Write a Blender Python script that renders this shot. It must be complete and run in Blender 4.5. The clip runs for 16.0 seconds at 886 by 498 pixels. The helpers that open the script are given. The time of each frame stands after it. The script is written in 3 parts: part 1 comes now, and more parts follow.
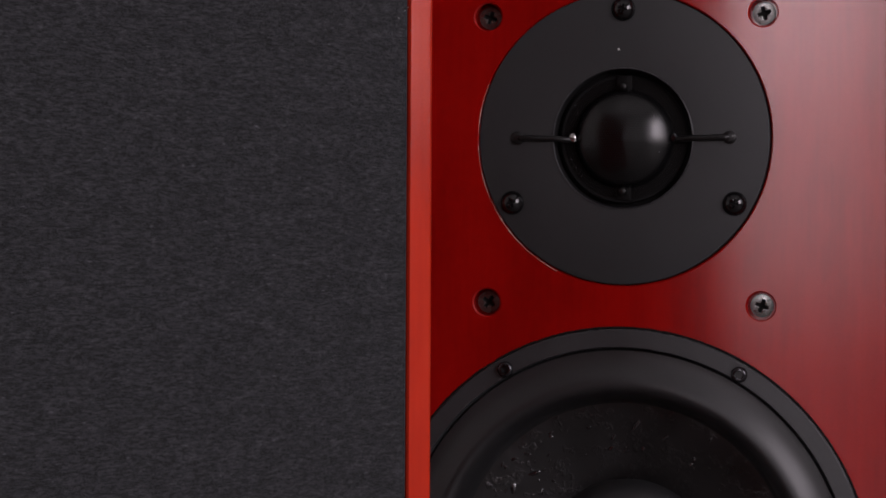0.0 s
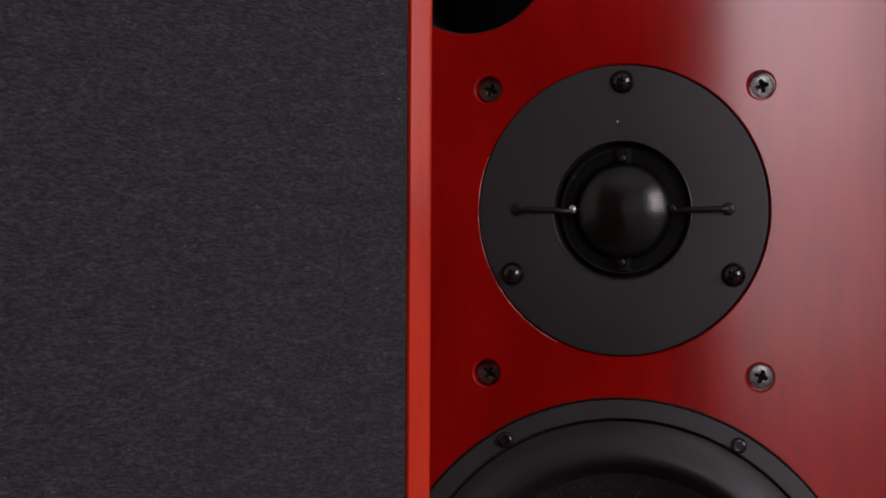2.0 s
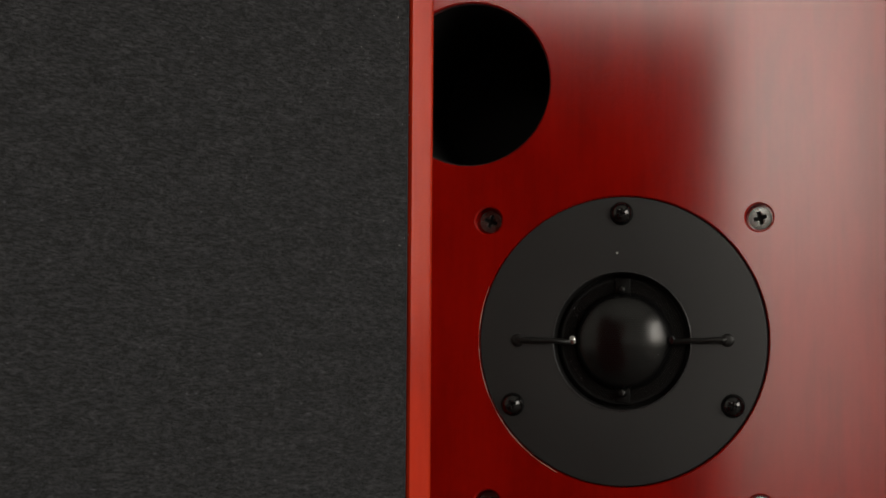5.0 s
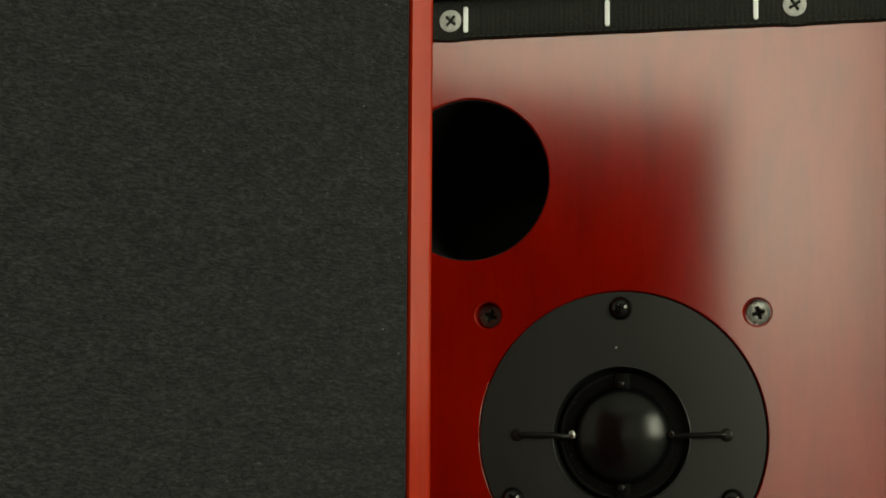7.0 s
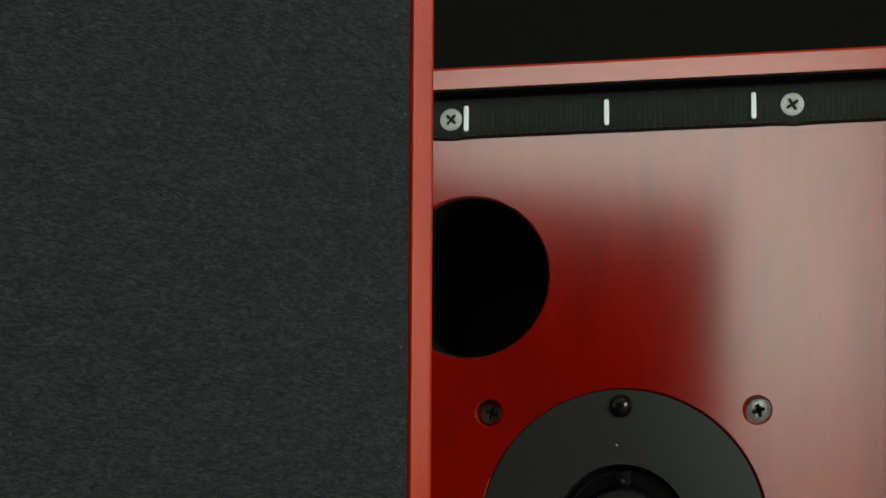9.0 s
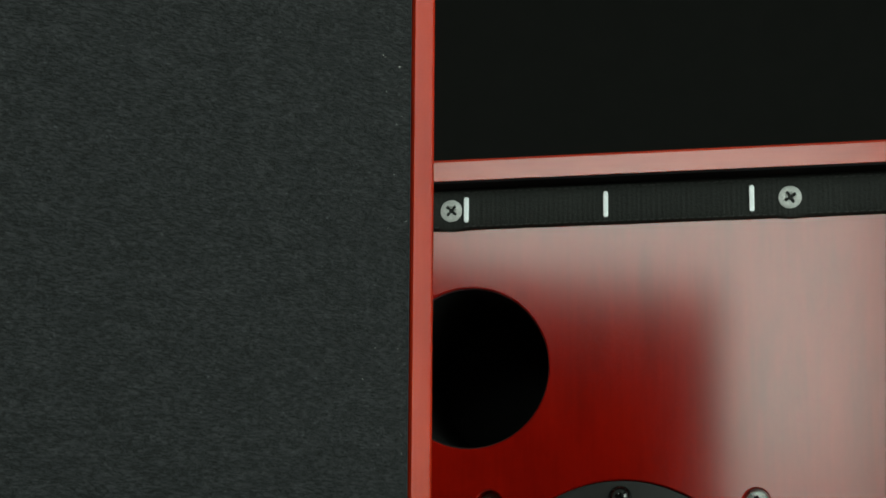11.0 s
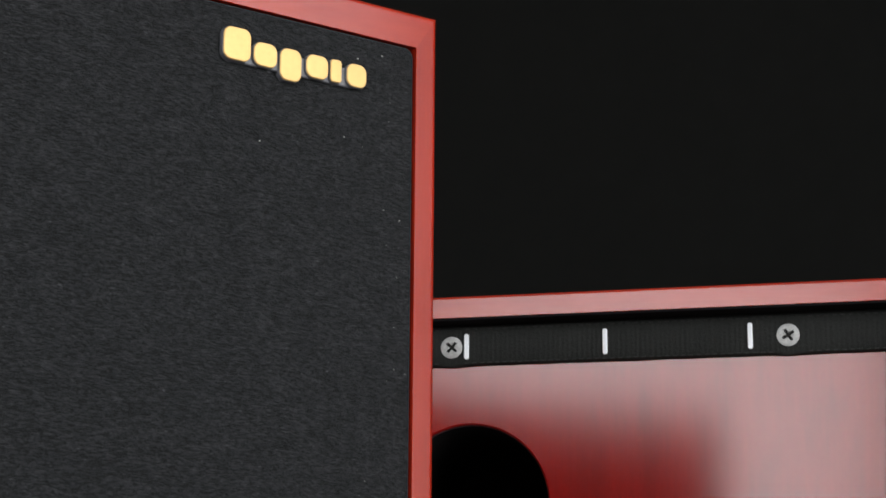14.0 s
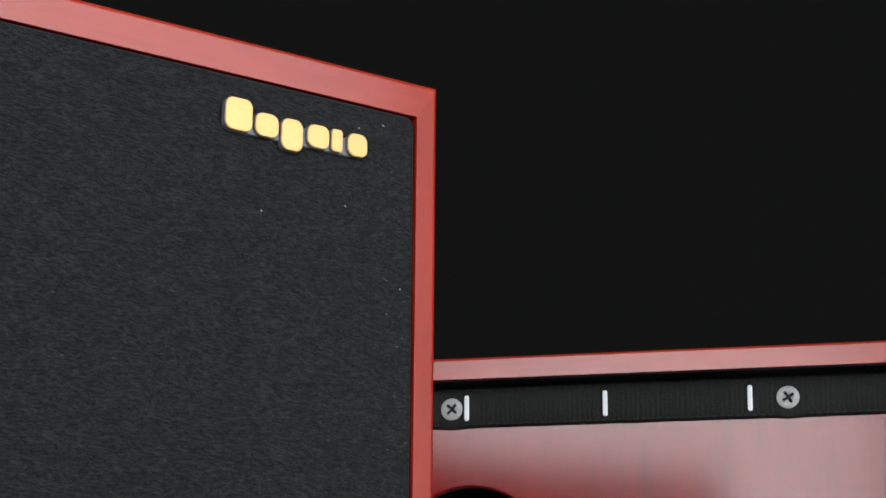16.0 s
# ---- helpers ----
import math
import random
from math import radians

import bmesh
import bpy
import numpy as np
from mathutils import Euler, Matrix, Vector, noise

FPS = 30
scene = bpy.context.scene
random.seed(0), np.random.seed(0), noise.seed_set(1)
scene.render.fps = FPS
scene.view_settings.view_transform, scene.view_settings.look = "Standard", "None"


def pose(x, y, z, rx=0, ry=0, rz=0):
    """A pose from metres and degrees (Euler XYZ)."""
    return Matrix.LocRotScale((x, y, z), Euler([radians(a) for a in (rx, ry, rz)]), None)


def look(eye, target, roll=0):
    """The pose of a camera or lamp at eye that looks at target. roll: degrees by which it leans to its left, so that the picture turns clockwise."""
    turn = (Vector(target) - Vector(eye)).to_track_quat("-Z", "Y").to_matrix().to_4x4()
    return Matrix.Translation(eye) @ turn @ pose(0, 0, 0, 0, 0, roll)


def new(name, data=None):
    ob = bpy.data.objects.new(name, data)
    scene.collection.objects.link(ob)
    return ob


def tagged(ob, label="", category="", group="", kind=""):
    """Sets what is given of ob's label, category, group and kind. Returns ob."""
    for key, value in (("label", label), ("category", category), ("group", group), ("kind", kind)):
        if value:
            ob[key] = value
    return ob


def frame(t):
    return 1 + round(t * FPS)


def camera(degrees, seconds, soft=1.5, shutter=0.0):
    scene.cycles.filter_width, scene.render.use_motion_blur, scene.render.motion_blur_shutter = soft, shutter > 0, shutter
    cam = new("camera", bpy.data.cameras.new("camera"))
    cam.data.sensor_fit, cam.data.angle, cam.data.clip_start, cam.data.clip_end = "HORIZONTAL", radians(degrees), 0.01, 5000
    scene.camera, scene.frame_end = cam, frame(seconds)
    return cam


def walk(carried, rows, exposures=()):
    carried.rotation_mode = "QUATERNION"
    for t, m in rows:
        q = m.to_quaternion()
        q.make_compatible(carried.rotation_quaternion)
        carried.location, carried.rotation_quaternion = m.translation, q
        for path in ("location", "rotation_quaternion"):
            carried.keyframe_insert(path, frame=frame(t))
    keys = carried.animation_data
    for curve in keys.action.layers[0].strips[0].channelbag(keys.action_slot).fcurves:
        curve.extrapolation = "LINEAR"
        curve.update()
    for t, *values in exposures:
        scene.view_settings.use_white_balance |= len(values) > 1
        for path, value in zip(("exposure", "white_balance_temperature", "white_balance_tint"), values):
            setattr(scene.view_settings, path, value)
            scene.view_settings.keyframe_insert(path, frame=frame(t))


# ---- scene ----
cam = camera(24.456, 16.0, soft=1.7)
# seconds, eye x y z, pitch, turn, lean in degrees
PATH = [
    (0.0, 0.1346, -0.8986, 0.3021, -0.847, 13.525, 0.323),
    (0.5, 0.1350, -0.8996, 0.3032, -0.371, 13.537, 0.319),
    (1.0, 0.1354, -0.9006, 0.3044, 0.151, 13.549, 0.323),
    (1.5, 0.1357, -0.9015, 0.3055, 0.571, 13.560, 0.322),
    (2.0, 0.1360, -0.9024, 0.3066, 0.864, 13.572, 0.323),
    (2.5, 0.1363, -0.9033, 0.3078, 1.346, 13.583, 0.327),
    (3.0, 0.1367, -0.9042, 0.3091, 1.847, 13.592, 0.331),
    (3.5, 0.1370, -0.9051, 0.3104, 2.331, 13.607, 0.338),
    (6.0, 0.1388, -0.9105, 0.3192, 5.100, 13.670, 0.369),
    (6.5, 0.1393, -0.9118, 0.3212, 5.632, 13.679, 0.340),
    (7.0, 0.1397, -0.9130, 0.3232, 6.112, 13.693, 0.316),
    (7.5, 0.1401, -0.9142, 0.3252, 6.609, 13.706, 0.297),
    (8.0, 0.1405, -0.9154, 0.3274, 7.217, 13.721, 0.281),
    (10.5, 0.1427, -0.9239, 0.3399, 9.625, 13.766, 0.343),
    (11.0, 0.1431, -0.9253, 0.3419, 10.168, 13.772, 0.373),
    (11.5, 0.1434, -0.9267, 0.3437, 10.702, 13.782, 0.381),
    (12.0, 0.1439, -0.9282, 0.3455, 11.282, 13.789, 0.374),
    (12.5, 0.1444, -0.9296, 0.3472, 11.887, 13.808, 0.368),
    (13.0, 0.1451, -0.9310, 0.3489, 12.535, 13.835, 0.373),
    (13.5, 0.1457, -0.9324, 0.3500, 12.928, 13.850, 0.392),
    (14.0, 0.1460, -0.9335, 0.3508, 13.382, 13.860, 0.411),
    (14.5, 0.1462, -0.9344, 0.3516, 13.739, 13.863, 0.427),
    (15.0, 0.1464, -0.9353, 0.3527, 14.111, 13.870, 0.443),
    (15.5, 0.1466, -0.9360, 0.3537, 14.471, 13.875, 0.453),
    (16.0, 0.1467, -0.9368, 0.3548, 14.836, 13.875, 0.457),
]


def view(row):
    t, x, y, z, pitch, turn, lean = row
    p, a = radians(pitch), radians(turn)
    way = Vector((-math.sin(a) * math.cos(p), math.cos(a) * math.cos(p), math.sin(p)))
    eye = Vector((x, y, z))
    return t, look(eye, eye + way, lean)


EXPOSURES = [
    (0.0, 0.14, 6650, 29), (1.5, 0.15, 6700, 30), (3.6, 0.11, 6950, 28), (6.0, 0.04, 8150, -7), (6.7, 0.04, 8550, -12),
    (7.5, 0.04, 8400, -12), (8.2, 0.04, 7500, -13), (10.4, 0.09, 6550, -14), (11.3, 0.13, 6500, -18), (12.0, 0.16, 6600, -10),
    (12.6, 0.23, 6650, 3), (13.3, 0.25, 6550, 7), (14.5, 0.25, 6400, 8), (16.0, 0.25, 6250, 6),
]
walk(cam, [view(r) for r in PATH], EXPOSURES)

# ---- world and large lights ----
world = bpy.data.worlds.new("world")
scene.world = world
world.use_nodes = True
wn = world.node_tree.nodes
sky = wn.new("ShaderNodeTexSky")
sky.sky_type, sky.sun_disc = "NISHITA", False
sky.sun_elevation, sky.sun_rotation = radians(35), radians(90)
world.node_tree.links.new(sky.outputs[0], wn["Background"].inputs[0])
wn["Background"].inputs[1].default_value = 0.08


def window_light(name, place, toward, wide, high, watts, colour=(1, 1, 1)):
    data = bpy.data.lights.new(name, "AREA")
    data.shape, data.size, data.size_y = "RECTANGLE", wide, high
    data.energy, data.color = watts, colour
    ob = new(name, data)
    ob.matrix_world = look(place, toward)
    return ob


# room: x -1.9 to 1.7, y -2.9 to 1.3; a tall window behind the camera, one in the side wall
BACK_WIN = (-0.92, 0.12, 0.55, 1.65)     # x0, x1, z0, z1 in the wall y = -2.9
LOW_WIN = (-0.92, 0.12, 0.12, 0.55)      # lower light of the same window, dimmer
SIDE_WIN = (-2.10, -1.12, 0.35, 1.60)    # y0, y1, z0, z1 in the wall x = 1.7
VEIL_WIN = (-1.12, -0.50, 0.35, 1.60)    # the same window's other, dimmer light


def daylight(name, win, wall, strength):
    """Sky light in an opening; strength is its brightness for each square metre."""
    a, z = (win[0] + win[1]) / 2, (win[2] + win[3]) / 2
    wide, high = win[1] - win[0], win[3] - win[2]
    if wall == "south":
        window_light(name, (a, -2.98, z), (a, 0, z), wide, high, strength * math.pi * wide * high)
    else:
        window_light(name, (1.78, a, z), (0, a, z), wide, high, strength * math.pi * wide * high)


daylight("daylight_back", BACK_WIN, "south", 7.2)
daylight("daylight_low", LOW_WIN, "south", 2.9)
daylight("daylight_side", SIDE_WIN, "east", 9.3)
daylight("daylight_veiled", VEIL_WIN, "east", 3.6)


# ---- materials ----
def material(name, base, rough=0.5, metal=0.0, coat=0.0, coat_rough=0.1, spec=0.5):
    m = bpy.data.materials.new(name)
    m.use_nodes = True
    n, l = m.node_tree.nodes, m.node_tree.links
    b = n["Principled BSDF"]
    b.inputs["Base Color"].default_value = (*base, 1)
    b.inputs["Roughness"].default_value = rough
    b.inputs["Metallic"].default_value = metal
    b.inputs["Coat Weight"].default_value = coat
    b.inputs["Coat Roughness"].default_value = coat_rough
    b.inputs["Specular IOR Level"].default_value = spec
    return m, n, l, b


def coords(n, l, scale):
    tc, mp = n.new("ShaderNodeTexCoord"), n.new("ShaderNodeMapping")
    mp.inputs["Scale"].default_value = scale
    l.new(tc.outputs["Object"], mp.inputs["Vector"])
    return mp.outputs["Vector"]


def noise_tex(n, l, vec, scale, detail=4.0, rough=0.55):
    t = n.new("ShaderNodeTexNoise")
    t.inputs["Scale"].default_value, t.inputs["Detail"].default_value, t.inputs["Roughness"].default_value = scale, detail, rough
    l.new(vec, t.inputs["Vector"])
    return t.outputs["Fac"]


def ramp(n, l, fac, stops):
    r = n.new("ShaderNodeValToRGB")
    while len(r.color_ramp.elements) < len(stops):
        r.color_ramp.elements.new(0.5)
    for e, (p, c) in zip(r.color_ramp.elements, stops):
        e.position, e.color = p, (*c, 1)
    l.new(fac, r.inputs["Fac"])
    return r.outputs["Color"]


def bump(n, l, b, fac, strength, dist):
    k = n.new("ShaderNodeBump")
    k.inputs["Strength"].default_value, k.inputs["Distance"].default_value = strength, dist
    l.new(fac, k.inputs["Height"])
    l.new(k.outputs["Normal"], b.inputs["Normal"])


def spread(n, l, fac, lo, hi):
    r = n.new("ShaderNodeMapRange")
    r.inputs["To Min"].default_value, r.inputs["To Max"].default_value = lo, hi
    l.new(fac, r.inputs["Value"])
    return r.outputs["Result"]


def veneer(name, along, dark, mid, light, polish=0.0):
    """Red-stained lacquered veneer, its grain along one local axis."""
    m, n, l, b = material(name, (0.3, 0.01, 0.01), 0.22, spec=0.47 if polish else 0.39)
    s = [1.0, 1.0, 1.0]
    s[along] = 0.05
    v = coords(n, l, s)
    s[along] = 0.3
    patch = coords(n, l, s)
    fine, broad = noise_tex(n, l, v, 420, 5, 0.6), noise_tex(n, l, patch, 45, 5, 0.6)
    mix = n.new("ShaderNodeMath")
    mix.operation = "MULTIPLY_ADD"
    mix.inputs[1].default_value = 0.22
    l.new(fine, mix.inputs[0])
    half = n.new("ShaderNodeMath")
    half.operation = "MULTIPLY"
    half.inputs[1].default_value = 0.78
    l.new(broad, half.inputs[0])
    l.new(half.outputs[0], mix.inputs[2])
    col = ramp(n, l, mix.outputs[0], [(0.36, dark), (0.5, mid), (0.64, light)])
    l.new(col, b.inputs["Base Color"])
    soft = noise_tex(n, l, coords(n, l, (1, 1, 1)), 14, 2)
    l.new(spread(n, l, soft, 0.150, 0.188), b.inputs["Roughness"])
    bump(n, l, b, fine, 0.02, 0.0003)
    if polish:
        # rubbed across the grain: the gloss spreads up and down
        tan = n.new("ShaderNodeTangent")
        tan.direction_type, tan.axis = "RADIAL", "Z"
        l.new(tan.outputs["Tangent"], b.inputs["Tangent"])
        b.inputs["Anisotropic"].default_value = polish
        b.inputs["Anisotropic Rotation"].default_value = 0.25
    return m


def grained(name, base, vary, rough, scale, relief, dist, metal=0.0, spec=0.5):
    m, n, l, b = material(name, base, rough, metal, spec=spec)
    v = coords(n, l, (1, 1, 1))
    f, g = noise_tex(n, l, v, scale, 5, 0.6), noise_tex(n, l, v, scale * 0.06, 3)
    mx = n.new("ShaderNodeMath")
    mx.operation = "MULTIPLY"
    l.new(f, mx.inputs[0]), l.new(g, mx.inputs[1])
    lo, hi = [c * (1 - vary) for c in base], [c * (1 + vary) for c in base]
    l.new(ramp(n, l, mx.outputs[0], [(0.10, lo), (0.42, hi)]), b.inputs["Base Color"])
    l.new(spread(n, l, g, rough * 0.85, min(1, rough * 1.15)), b.inputs["Roughness"])
    bump(n, l, b, f, relief, dist)
    return m


def cloth():
    """Black woven grille cloth with fine lint."""
    m, n, l, b = material("grille_cloth", (0.03, 0.03, 0.03), 0.95, spec=0.12)
    b.inputs["Sheen Weight"].default_value = 0.06
    b.inputs["Sheen Roughness"].default_value = 0.6
    threads = noise_tex(n, l, coords(n, l, (0.75, 0.75, 2.4)), 820, 4, 0.7)
    clouds = noise_tex(n, l, coords(n, l, (0.8, 0.8, 1.5)), 150, 6, 0.72)
    lint = noise_tex(n, l, coords(n, l, (0.7, 0.7, 1.9)), 900, 2, 0.4)
    c1 = ramp(n, l, threads, [(0.40, (0.0047, 0.0050, 0.0056)), (0.50, (0.0112, 0.0117, 0.0130)), (0.62, (0.0236, 0.0245, 0.0272))])
    c2 = ramp(n, l, clouds, [(0.32, (0.66, 0.67, 0.70)), (0.5, (0.98, 0.98, 0.98)), (0.68, (1.28, 1.27, 1.27))])
    c3 = ramp(n, l, lint, [(0.70, (0, 0, 0)), (0.80, (0.036, 0.036, 0.040))])
    m1, m2 = n.new("ShaderNodeMix"), n.new("ShaderNodeMix")
    for k, mode, fac in ((m1, "MULTIPLY", 1.0), (m2, "ADD", 1.0)):
        k.data_type, k.blend_type = "RGBA", mode
        k.inputs[0].default_value = fac
    l.new(c1, m1.inputs[6]), l.new(c2, m1.inputs[7])
    l.new(m1.outputs[2], m2.inputs[6]), l.new(c3, m2.inputs[7])
    l.new(m2.outputs[2], b.inputs["Base Color"])
    bump(n, l, b, threads, 0.9, 0.0009)
    return m


def coned():
    """Black cone with uneven, partly glossy damping varnish."""
    m, n, l, b = material("doped_cone", (0.012, 0.012, 0.012), 0.4)
    v = coords(n, l, (1, 1, 1))
    blot, runs, grit = noise_tex(n, l, v, 60, 6, 0.65), noise_tex(n, l, v, 95, 5, 0.62), noise_tex(n, l, v, 330, 4, 0.6)
    l.new(ramp(n, l, blot, [(0.35, (0.006, 0.006, 0.006)), (0.7, (0.014, 0.014, 0.0145))]), b.inputs["Base Color"])
    l.new(spread(n, l, blot, 0.16, 0.50), b.inputs["Roughness"])
    # drips and flakes lie only where the varnish ran thick
    thick = ramp(n, l, runs, [(0.50, (0, 0, 0)), (0.60, (1, 1, 1))])
    flake = ramp(n, l, grit, [(0.46, (0, 0, 0)), (0.58, (1, 1, 1))])
    both = n.new("ShaderNodeMix")
    both.data_type, both.blend_type = "RGBA", "MULTIPLY"
    both.inputs[0].default_value = 1.0
    l.new(thick, both.inputs[6]), l.new(flake, both.inputs[7])
    bump(n, l, b, both.outputs[2], 0.42, 0.0008)
    return m


BAFFLE = veneer("baffle_veneer", 2, (0.180, 0.0020, 0.0009), (0.218, 0.0026, 0.0012), (0.248, 0.0034, 0.0015), 0.42)
CABINET = ((0.255, 0.0125, 0.0045), (0.310, 0.0165, 0.0055), (0.355, 0.0205, 0.0065))
VENEER_UP, VENEER_ACROSS = veneer("veneer_upright", 2, *CABINET), veneer("veneer_across", 0, *CABINET)
CLOTH, CONE = cloth(), coned()
PLASTIC = grained("black_plastic_plate", (0.0164, 0.0170, 0.0178), 0.10, 0.6, 1400, 0.10, 0.0002, spec=0.38)
RING = grained("woofer_ring_plastic", (0.020, 0.021, 0.022), 0.15, 0.45, 900, 0.12, 0.0003)
RUBBER = grained("black_rubber", (0.0105, 0.0108, 0.0113), 0.15, 0.45, 500, 0.06, 0.0003)
MESH = grained("black_perforated_metal", (0.004, 0.004, 0.0043), 0.15, 0.26, 900, 0.04, 0.0001, spec=0.55)
DARK_MESH = grained("dull_perforated_metal", (0.003, 0.003, 0.003), 0.2, 0.5, 900, 0.05, 0.0001, spec=0.15)
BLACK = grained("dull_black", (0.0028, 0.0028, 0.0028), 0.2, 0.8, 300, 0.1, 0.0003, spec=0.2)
WIRE = grained("black_lead", (0.003, 0.003, 0.003), 0.2, 0.45, 700, 0.1, 0.0002, spec=0.3)
BLACK_SCREW = grained("black_screw", (0.002, 0.002, 0.0022), 0.2, 0.09, 800, 0.03, 0.0001, spec=0.45)
STEEL = grained("worn_steel", (0.43, 0.43, 0.43), 0.3, 0.5, 700, 0.2, 0.0002, metal=0.35)
DARK_STEEL = grained("dark_steel", (0.17, 0.166, 0.16), 0.4, 0.27, 700, 0.25, 0.0002, metal=0.92)
SOLDER = grained("solder", (0.36, 0.35, 0.34), 0.2, 0.25, 600, 0.2, 0.0002, metal=1.0)
STRIP = grained("strip_fabric", (0.016, 0.0168, 0.016), 0.3, 0.8, 900, 0.6, 0.0006, spec=0.2)
WHITE = grained("white_paint", (0.87, 0.90, 0.95), 0.05, 0.5, 300, 0.05, 0.0002)
GOLD = grained("gold_metal", (0.63, 0.41, 0.16), 0.06, 0.5, 600, 0.05, 0.0001, metal=0.6)
SOCKET_STEEL = grained("blackened_steel", (0.045, 0.045, 0.048), 0.3, 0.16, 600, 0.05, 0.0001, metal=0.9)
THREAD = grained("grey_thread", (0.030, 0.031, 0.030), 0.3, 0.8, 900, 0.3, 0.0002, spec=0.2)
RIM = grained("grey_rim", (0.028, 0.028, 0.03), 0.4, 0.3, 500, 0.1, 0.0001)
GREY_PLASTIC = grained("grey_plastic", (0.11, 0.11, 0.125), 0.2, 0.4, 500, 0.1, 0.0002)
LINT = grained("pale_lint", (0.5, 0.5, 0.48), 0.2, 0.9, 500, 0.2, 0.0002)
LIT_WOOD = grained("lit_wood", (0.58, 0.36, 0.30), 0.3, 0.6, 700, 0.2, 0.0002)
VARNISH = grained("thick_varnish", (0.010, 0.010, 0.0105), 0.2, 0.2, 600, 0.1, 0.0002, spec=0.6)
WALL = grained("white_wall_paint", (0.54, 0.54, 0.53), 0.06, 0.85, 60, 0.15, 0.002)
BACKDROP = grained("black_backdrop_paint", (0.0081, 0.0081, 0.0077), 0.15, 0.95, 30, 0.15, 0.002, spec=0.1)
FLOOR = grained("floor_boards", (0.16, 0.15, 0.14), 0.2, 0.6, 40, 0.2, 0.001)
FRAME_PAINT = grained("window_paint", (0.75, 0.75, 0.74), 0.04, 0.45, 80, 0.05, 0.001)


# ---- mesh helpers ----
def mesh_ob(name, bm, mat, smooth=None):
    bmesh.ops.recalc_face_normals(bm, faces=bm.faces)
    if smooth is not None:
        lim = radians(smooth)
        for f in bm.faces:
            f.smooth = True
        for e in bm.edges:
            if len(e.link_faces) == 2 and e.calc_face_angle(0) > lim:
                e.smooth = False
    me = bpy.data.meshes.new(name)
    bm.to_mesh(me)
    bm.free()
    for m in (mat if isinstance(mat, tuple) else (mat,)):
        me.materials.append(m)
    return new(name, me)


def part(name, bm, mat, parent, label="", smooth=30):
    ob = mesh_ob(name, bm, mat, smooth)
    ob.parent = parent
    return tagged(ob, label)


def again(name, source, parent, place, turn=(0, 0, 0), label=""):
    """Another object on the same mesh."""
    ob = new(name, source.data)
    ob.parent = parent
    ob.matrix_local = pose(*place, *turn)
    return tagged(ob, label)


def block(x0, x1, y0, y1, z0, z1, bevel=0.0, seg=2):
    bm = bmesh.new()
    bmesh.ops.create_cube(bm, size=1, matrix=Matrix.LocRotScale(((x0 + x1) / 2, (y0 + y1) / 2, (z0 + z1) / 2), None, (x1 - x0, y1 - y0, z1 - z0)))
    if bevel:
        bmesh.ops.bevel(bm, geom=bm.edges[:], offset=bevel, segments=seg, profile=0.5, affect="EDGES")
    return bm


def turned(profile, seg=96, cx=0.0, cz=0.0):
    """Revolve (radius, depth) pairs round the local y axis."""
    bm = bmesh.new()
    rings = []
    for r, y in profile:
        if r < 1e-6:
            rings.append([bm.verts.new((cx, y, cz))])
        else:
            rings.append([bm.verts.new((cx + r * math.cos(2 * math.pi * i / seg), y, cz + r * math.sin(2 * math.pi * i / seg))) for i in range(seg)])
    for a, b in zip(rings, rings[1:]):
        for i in range(seg):
            j = (i + 1) % seg
            if len(a) == 1:
                bm.faces.new((a[0], b[i], b[j]))
            elif len(b) == 1:
                bm.faces.new((a[i], a[j], b[0]))
            else:
                bm.faces.new((a[i], a[j], b[j], b[i]))
    return bm


def tube(points, r, seg=12):
    bm = bmesh.new()
    pts = [Vector(p) for p in points]
    rings = []
    for i, p in enumerate(pts):
        d = (pts[min(i + 1, len(pts) - 1)] - pts[max(i - 1, 0)]).normalized()
        q = d.to_track_quat("Z", "Y").to_matrix()
        rings.append([bm.verts.new(p + q @ Vector((r * math.cos(2 * math.pi * k / seg), r * math.sin(2 * math.pi * k / seg), 0))) for k in range(seg)])
    for a, b in zip(rings, rings[1:]):
        for k in range(seg):
            bm.faces.new((a[k], a[(k + 1) % seg], b[(k + 1) % seg], b[k]))
    bm.faces.new(rings[0]), bm.faces.new(rings[-1])
    return bm


def pierced(x0, x1, z0, z1, y, holes, bevel=0.0007, seg=96):
    """A board's face with round holes; each hole (x, z, radius, depth) gets an eased rim and a wall."""
    bm = bmesh.new()
    cs = [bm.verts.new((x, y, z)) for x, z in ((x0, z0), (x1, z0), (x1, z1), (x0, z1))]
    edges = [bm.edges.new((cs[i], cs[(i + 1) % 4])) for i in range(4)]
    rims = []
    for hx, hz, r, dep in holes:
        ring = [bm.verts.new((hx + r * math.cos(2 * math.pi * i / seg), y, hz + r * math.sin(2 * math.pi * i / seg))) for i in range(seg)]
        edges += [bm.edges.new((ring[i], ring[(i + 1) % seg])) for i in range(seg)]
        rims.append((ring, hx, hz, r, dep))
    bmesh.ops.triangle_fill(bm, use_beauty=True, use_dissolve=False, edges=edges)
    for ring, hx, hz, r, dep in rims:
        prev = ring
        for rr, yy in ((r - bevel, y + bevel), (r - bevel, y + dep)):
            nxt = [bm.verts.new((hx + rr * math.cos(2 * math.pi * i / seg), yy, hz + rr * math.sin(2 * math.pi * i / seg))) for i in range(seg)]
            for i in range(seg):
                bm.faces.new((prev[i], prev[(i + 1) % seg], nxt[(i + 1) % seg], nxt[i]))
            prev = nxt
    return bm


